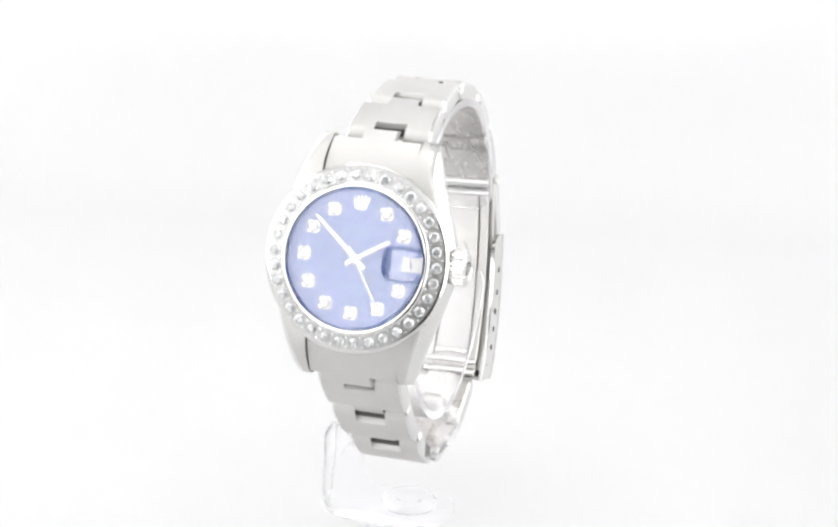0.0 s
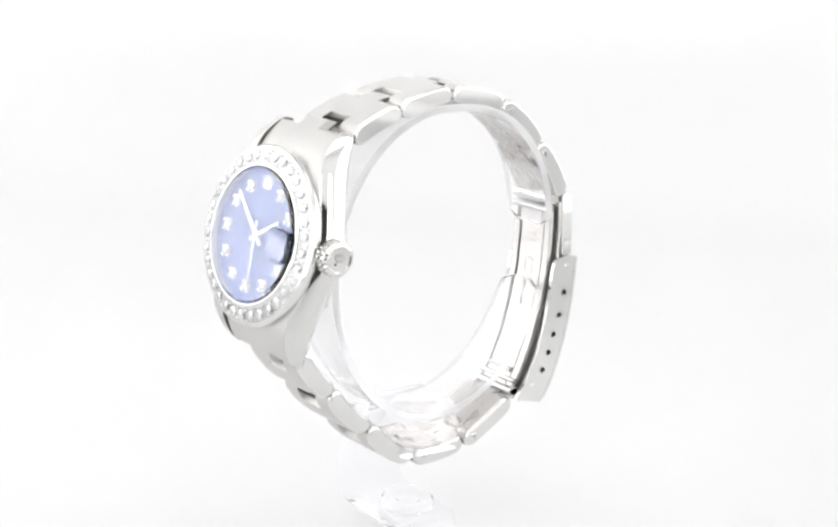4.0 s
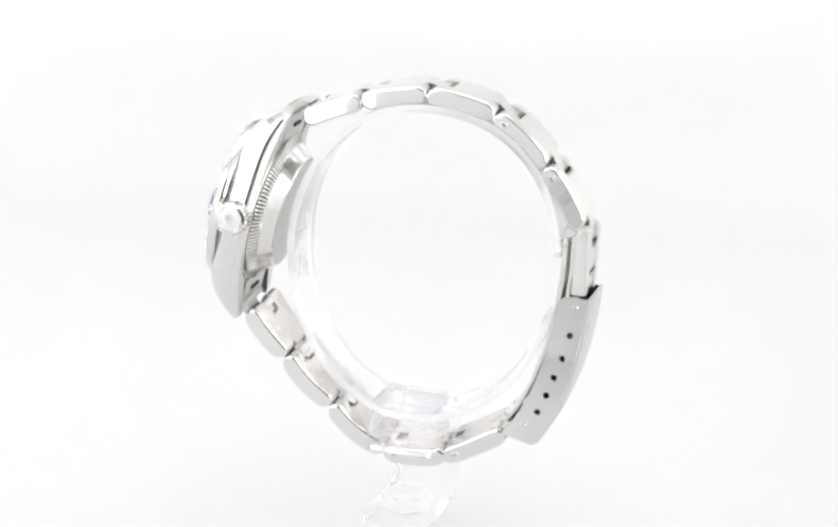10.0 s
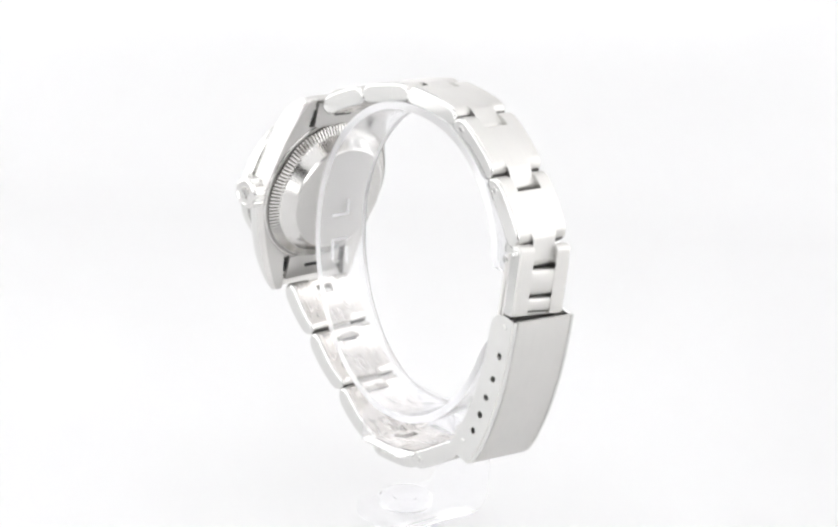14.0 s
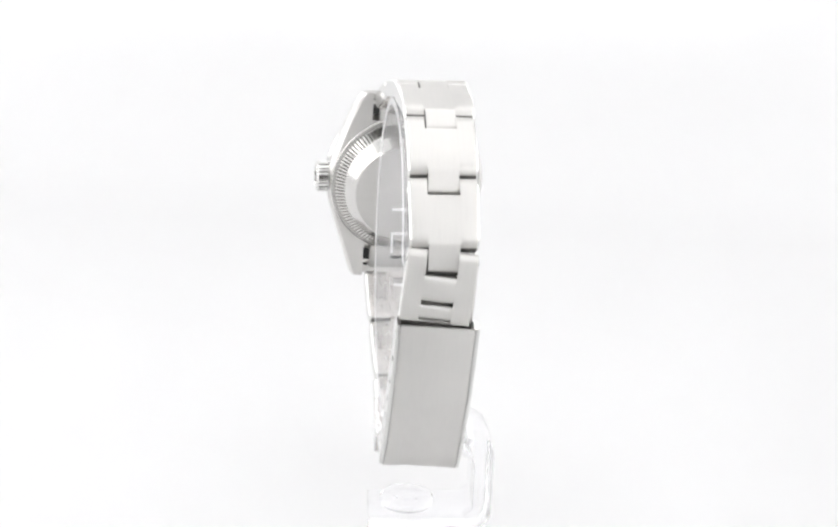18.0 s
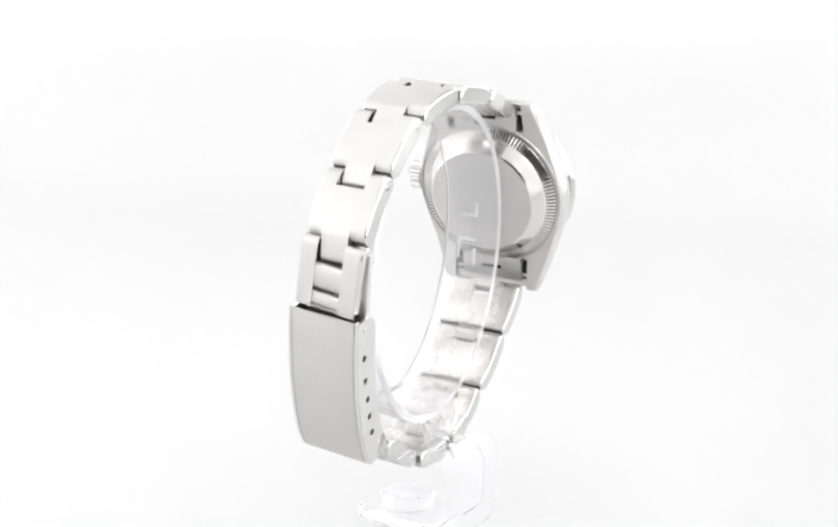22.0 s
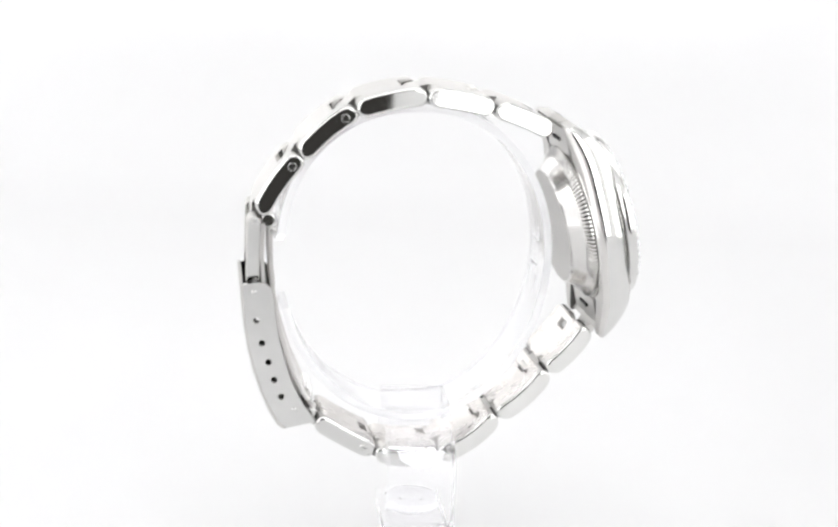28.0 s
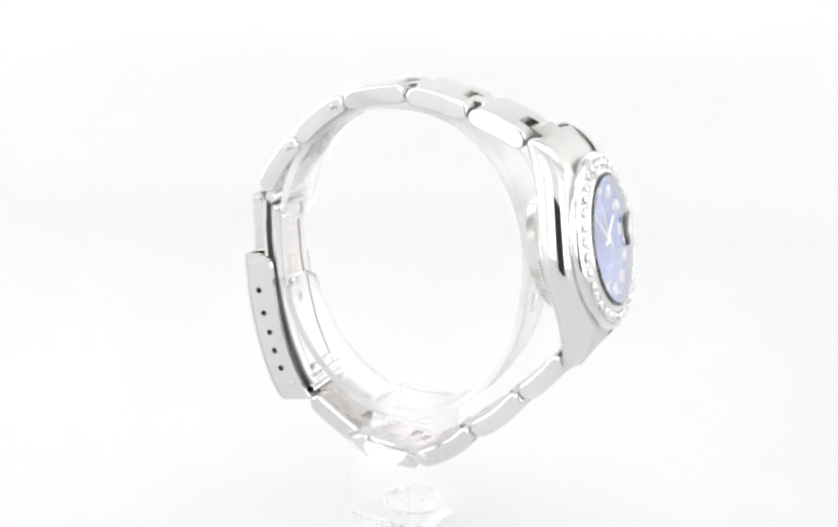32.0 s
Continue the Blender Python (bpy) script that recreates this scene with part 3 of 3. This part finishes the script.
def dial():
    bm = bmesh.new()
    spin(bm, [(0.0, DIAL_N), (9.39, DIAL_N), (9.39, DIAL_N - 0.35), (0.0, DIAL_N - 0.4)], 96)
    ob = part("dial", bm, PEARL, watch, "blue mother-of-pearl dial", HEAD)
    # round stone in four corner claws
    sb = bmesh.new()
    for r0, h0, r1, h1 in ((0.84, 0.0, 0.84, 0.3), (0.84, 0.3, 0.45, 0.5)):
        loft(sb, [[(r * math.cos(math.pi * i / 4), r * math.sin(math.pi * i / 4), h) for i in range(8)] for r, h in ((r0, h0), (r1, h1))])
    cut = [(0.82, 0.5), (0.5, 0.82), (-0.5, 0.82), (-0.82, 0.5), (-0.82, -0.5), (-0.5, -0.82), (0.5, -0.82), (0.82, -0.5)]
    loft(sb, [[(x * q, y * q, h) for x, y in cut] for q, h in ((1.08, 0.0), (1.08, 0.12), (1.0, 0.2))], mat=1)
    for sx in (-1, 1):
        for sy in (-1, 1):
            loft(sb, [[(sx * 0.6 + x * q, sy * 0.6 + y * q, h) for x, y in ((-1, -1), (1, -1), (1, 1), (-1, 1))] for q, h in ((0.2, 0.0), (0.18, 0.44), (0.09, 0.52))], mat=1)
    for v in sb.verts:
        v.co *= MM
    me = bpy.data.meshes.new("hour_marker")
    bmesh.ops.recalc_face_normals(sb, faces=sb.faces[:])
    sb.to_mesh(me)
    sb.free()
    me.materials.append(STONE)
    me.materials.append(WHITE_GOLD)
    rnd = random.Random(2)
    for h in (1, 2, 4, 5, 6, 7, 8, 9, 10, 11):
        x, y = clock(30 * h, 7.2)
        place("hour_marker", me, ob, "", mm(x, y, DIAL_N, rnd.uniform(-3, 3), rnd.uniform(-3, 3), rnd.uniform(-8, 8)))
    # plain applied emblem at twelve
    eb = bmesh.new()
    x, y = clock(0, 7.3)
    for k in range(5):
        a = radians(-36 + 18 * k)
        tx, ty = 1.75 * math.sin(a), 1.55 * math.cos(a) - 0.45
        bx = 0.26 * (k - 2)
        loft(eb, [[(bx - 0.13, y - 0.75, h), (bx + 0.13, y - 0.75, h), (tx + 0.07, y + ty, h), (tx - 0.07, y + ty, h)] for h in (DIAL_N, DIAL_N + 0.25 + 0.004 * k)])
    part("emblem", eb, WHITE_GOLD, ob, "small polished steel emblem")
    # two rows of pale print below it and one above six
    for yy, w in ((4.3, 3.0), (3.6, 4.6), (2.95, 3.6), (-3.7, 4.6), (-4.3, 2.8)):
        pb = bmesh.new()
        box(pb, -w / 2, w / 2, yy - 0.13, yy + 0.13, DIAL_N + 0.004, DIAL_N + 0.012)
        part("print_line", pb, PALE_INK, ob)
    # date disc in its window
    db = bmesh.new()
    x, y = clock(90, 7.35)
    box(db, x - 1.05, x + 1.05, y - 0.85, y + 0.85, DIAL_N + 0.004, DIAL_N + 0.06)
    date = part("date_window", db, WHITE_ENAMEL, ob, "white date window")
    db = bmesh.new()
    box(db, x - 0.2, x + 0.05, y - 0.55, y + 0.55, DIAL_N + 0.065, DIAL_N + 0.075)
    part("date_print", db, BLACK_INK, date)
    return ob


def hand(name, angle, length, tail, w0, w1, h):
    bm = bmesh.new()
    pts = [(-w0 * 0.8, -tail), (w0 * 0.8, -tail), (w0, 0), (w1, length * 0.93), (0.02, length), (-0.02, length), (-w1, length * 0.93), (-w0, 0)]
    loft(bm, [[(x, y, DIAL_N + h) for x, y in pts], [(x, y, DIAL_N + h + 0.12) for x, y in pts], [(x * 0.3, y, DIAL_N + h + 0.2) for x, y in pts]])
    return part(name, bm, WHITE_GOLD, watch, "slim polished steel hand", HEAD @ Matrix.Rotation(radians(angle), 4, "Z"), 20)


def crystal():
    bm = bmesh.new()
    spin(bm, [(0.0, 6.75), (9.39, 6.75), (9.39, 6.85), (9.27, 7.05), (8.95, 7.15), (0.0, 7.2)], 96)
    ob = part("crystal", bm, CRYSTAL, watch, "clear sapphire crystal", HEAD, 8)
    ob.visible_shadow = False
    bm = bmesh.new()
    x, y = clock(90, 6.7)
    rings = []
    for f, h in ((1.0, 7.215), (1.0, 7.34), (0.93, 7.52), (0.75, 7.66), (0.45, 7.76), (0.15, 7.8)):
        rings.append([(x + 2.8 * f * math.copysign(abs(math.cos(t)) ** 0.55, math.cos(t)), y + 2.3 * f * math.copysign(abs(math.sin(t)) ** 0.55, math.sin(t)), h) for t in np.linspace(0, 2 * math.pi, 28, endpoint=False)])
    loft(bm, rings)
    lens = part("date_lens", bm, LENS, ob, "clear magnifying lens over the date", None, 40)
    lens.visible_shadow = False


def winding_crown():
    bm = bmesh.new()
    spin(bm, [(0.0, 0.0), (1.45, 0.0), (1.45, 0.7), (1.95, 0.72), (2.5, 0.92), (2.5, 2.55), (2.2, 2.85), (1.85, 2.95), (1.7, 2.82), (0.0, 2.9)], 96, 0, {4: (0.19, 0), 5: (0.19, 0), 3: (0.06, 0)}, 4)
    ob = part("winding_crown", bm, [CASE_POLISH], watch, "fluted polished steel winding crown", HEAD @ mm(-11.6, 0.3, 2.6, 0, -90, 0), 25)
    # plain raised emblem on its end: five short rays over a bar
    for k in range(5):
        a = radians(-44 + 22 * k)
        eb = bmesh.new()
        lower = (0.16 * (k - 2) - 0.09, -0.55), (0.16 * (k - 2) + 0.09, -0.55)
        tip = (1.15 * math.sin(a), 1.1 * math.cos(a) - 0.25)
        loft(eb, [[(*lower[0], h), (*lower[1], h), (tip[0] + 0.09, tip[1], h), (tip[0] - 0.09, tip[1], h)] for h in (2.84, 3.06)])
        part("emblem_ray", eb, CASE_POLISH, ob)
    eb = bmesh.new()
    box(eb, -0.6, 0.6, -0.85, -0.6, 2.84, 3.06)
    part("emblem_bar", eb, CASE_POLISH, ob)


case()
end_link(1)
end_link(-1)
caseback()
bezel()
dial()
hand("hour_hand", 58.7, 5.2, 1.6, 0.36, 0.27, 0.2)
minute_hand = hand("minute_hand", 311.3, 8.1, 1.8, 0.34, 0.23, 0.34)
second_hand = hand("second_hand", 150, 7.0, 2.0, 0.15, 0.09, 0.48)
hub_bm = bmesh.new()
spin(hub_bm, [(0.0, DIAL_N), (0.7, DIAL_N), (0.7, DIAL_N + 0.55), (0.45, DIAL_N + 0.7), (0.0, DIAL_N + 0.72)], 24)
part("hand_hub", hub_bm, WHITE_GOLD, watch, "", HEAD)
crystal()
winding_crown()

# ---------------- the clear display stand ----------------
stand = tagged(new("display_stand"), "clear acrylic watch stand with an open ring on a bent foot", "stand")


def ring_strip():
    """Open ring of clear strip: the gap faces the clasp."""
    bm = bmesh.new()
    rings = []
    a0, a1 = radians(4), radians(344)
    n, wide0, wide1, thick = 132, -4.9, 4.2, 1.15
    for k in range(n + 1):
        a = a0 + (a1 - a0) * k / n
        # distance along the strip from its nearer end rounds off the corners
        e = min(k, n - k) * 20.5 * (a1 - a0) / n
        corner = 2.2 if k < n / 2 else 3.0
        tab = corner - math.sqrt(max(0.0, corner ** 2 - (corner - e) ** 2)) if e < corner else 0.0
        c, s = math.cos(a), math.sin(a)
        # a little squarer towards the upper clasp side
        p = 0.88 if c > 0 and s > 0 else 1.0
        c, s = math.copysign(abs(c) ** p, c), math.copysign(abs(s) ** p, s)
        rx, rz = (18.7 if c < 0 else 20.0), (24.2 if s < 0 else 21.7)
        inn = (0.7 + rx * c, 2.0 + rz * s)
        out = (0.7 + (rx + thick) * c, 2.0 + (rz + thick) * s)
        rings.append([(inn[0], wide0 + tab, inn[1]), (inn[0], wide1 - tab, inn[1]), (inn[0] * 0.5 + out[0] * 0.5, wide1 - tab + 0.12, inn[1] * 0.5 + out[1] * 0.5),
                      (out[0], wide1 - tab, out[1]), (out[0], wide0 + tab, out[1]), (inn[0] * 0.5 + out[0] * 0.5, wide0 + tab - 0.12, inn[1] * 0.5 + out[1] * 0.5)])
    loft(bm, rings)
    for f in bm.faces:
        ys = [v.co.y for v in f.verts]
        if max(ys) - min(ys) < 1:
            f.material_index = 1
    ob = part("ring", bm, [CLEAR, EDGE], stand, "open ring of clear acrylic strip", pose(0, 0, 0, 0, 0, 3), 40)
    ob.visible_shadow = False
    # raised moulding marks inside the ring
    for y0, y1, z0, z1 in ((-2.6, 0.6, 3.6, 4.0), (0.2, 0.6, 4.0, 6.0), (-2.6, 0.4, -0.4, 0.0), (-2.6, -2.2, -3.4, -0.4), (0.2, 0.6, -4.2, -1.6)):
        b = bmesh.new()
        box(b, -18.1, -17.8, y0, y1, z0, z1)
        part("moulding_mark", b, EDGE, ob)


def foot():
    """A thick bent bar: block inside the ring, arm over the bracelet's edge, plate below."""
    bm = bmesh.new()
    x0, x1 = -5.2, 4.6
    path_out = [(5.05, -24.2), (7.2, -24.4)]
    for k in range(7):
        a = math.pi / 2 - math.pi / 2 * k / 6
        path_out.append((8.2 + 4.2 * math.cos(a), -28.6 + 4.2 * math.sin(a)))
    for k in range(7):
        a = -math.pi / 2 * k / 6
        path_out.append((9.4 + 3.0 * math.cos(a), -38.1 + 3.0 * math.sin(a)))
    path_out += [(-6.2, -41.1), (-6.2, -39.0), (8.2, -39.0), (9.6, -37.6), (9.6, -30.8), (9.0, -29.4), (7.2, -28.5), (5.05, -28.4)]
    rings = []
    for x, d in ((x0, 0.25), (x0 + 0.25, 0.0), (x1 - 0.25, 0.0), (x1, 0.25)):
        cy, cz = 3.0, -31.0
        rings.append([(x, y - math.copysign(d * 0.4, y - cy), z - math.copysign(d * 0.4, z - cz) if d else z) for y, z in path_out])
    loft(bm, rings)
    bar = part("foot", bm, FROST, stand, "bent clear acrylic foot", None, 40)
    bar.visible_shadow = False
    bm = bmesh.new()
    steps = [(-5.8, -28.4), (-5.8, -23.6), (-5.6, -23.3), (-5.0, -23.1), (-4.9, -21.4), (-4.6, -21.1), (4.0, -21.1), (4.3, -21.4), (4.4, -23.1), (4.7, -23.4), (4.8, -24.0), (5.0, -24.2), (5.0, -28.4)]
    loft(bm, [[(x, y * q, z + (1 - q) * -3) for y, z in steps] for x, q in ((x0, 0.94), (x0 + 0.3, 1.0), (x1 - 0.3, 1.0), (x1, 0.94))])
    block = part("block", bm, BLOCK, stand, "clear acrylic block inside the ring", None, 30)
    block.visible_shadow = False
    bm = bmesh.new()
    spin(bm, [(0.0, -38.95), (3.9, -38.95), (4.1, -38.7), (4.1, -37.7), (3.8, -37.4), (2.2, -37.4), (2.0, -37.8), (0.0, -37.8)], 40)
    disc = part("boss", bm, FROST, stand, "round clear acrylic boss", mm(-0.4, -0.3, 0))
    disc.visible_shadow = False
    # half-disc added in place of a bright refraction in the arm
    bm = bmesh.new()
    half = [(-0.4 + 3.5 * math.cos(a), -26.6 + 2.3 * math.sin(a)) for a in np.linspace(math.pi, 2 * math.pi, 17)]
    plate(bm, half, [], 8.7, 9.3)
    bright_half_disc = part("bright_half_disc", bm, EDGE, stand, "frosted half-disc in place of a bright refraction in the arm")
    bright_half_disc.visible_shadow = False


ring_strip()
foot()


# ---------------- the turning of the watch and its stand ----------------
def motions():
    rows = [(t, Matrix.Rotation(radians(69.61 - 8.644 * t), 4, "Z")) for t in range(33)]
    for thing in (watch, stand):
        walk(thing, rows)
    walk(second_hand, [(t, HEAD @ Matrix.Rotation(radians(150 + 6 * t), 4, "Z")) for t in range(33)])
    walk(minute_hand, [(t, HEAD @ Matrix.Rotation(radians(311.2 + 0.1 * t), 4, "Z")) for t in range(0, 33, 16)])


motions()
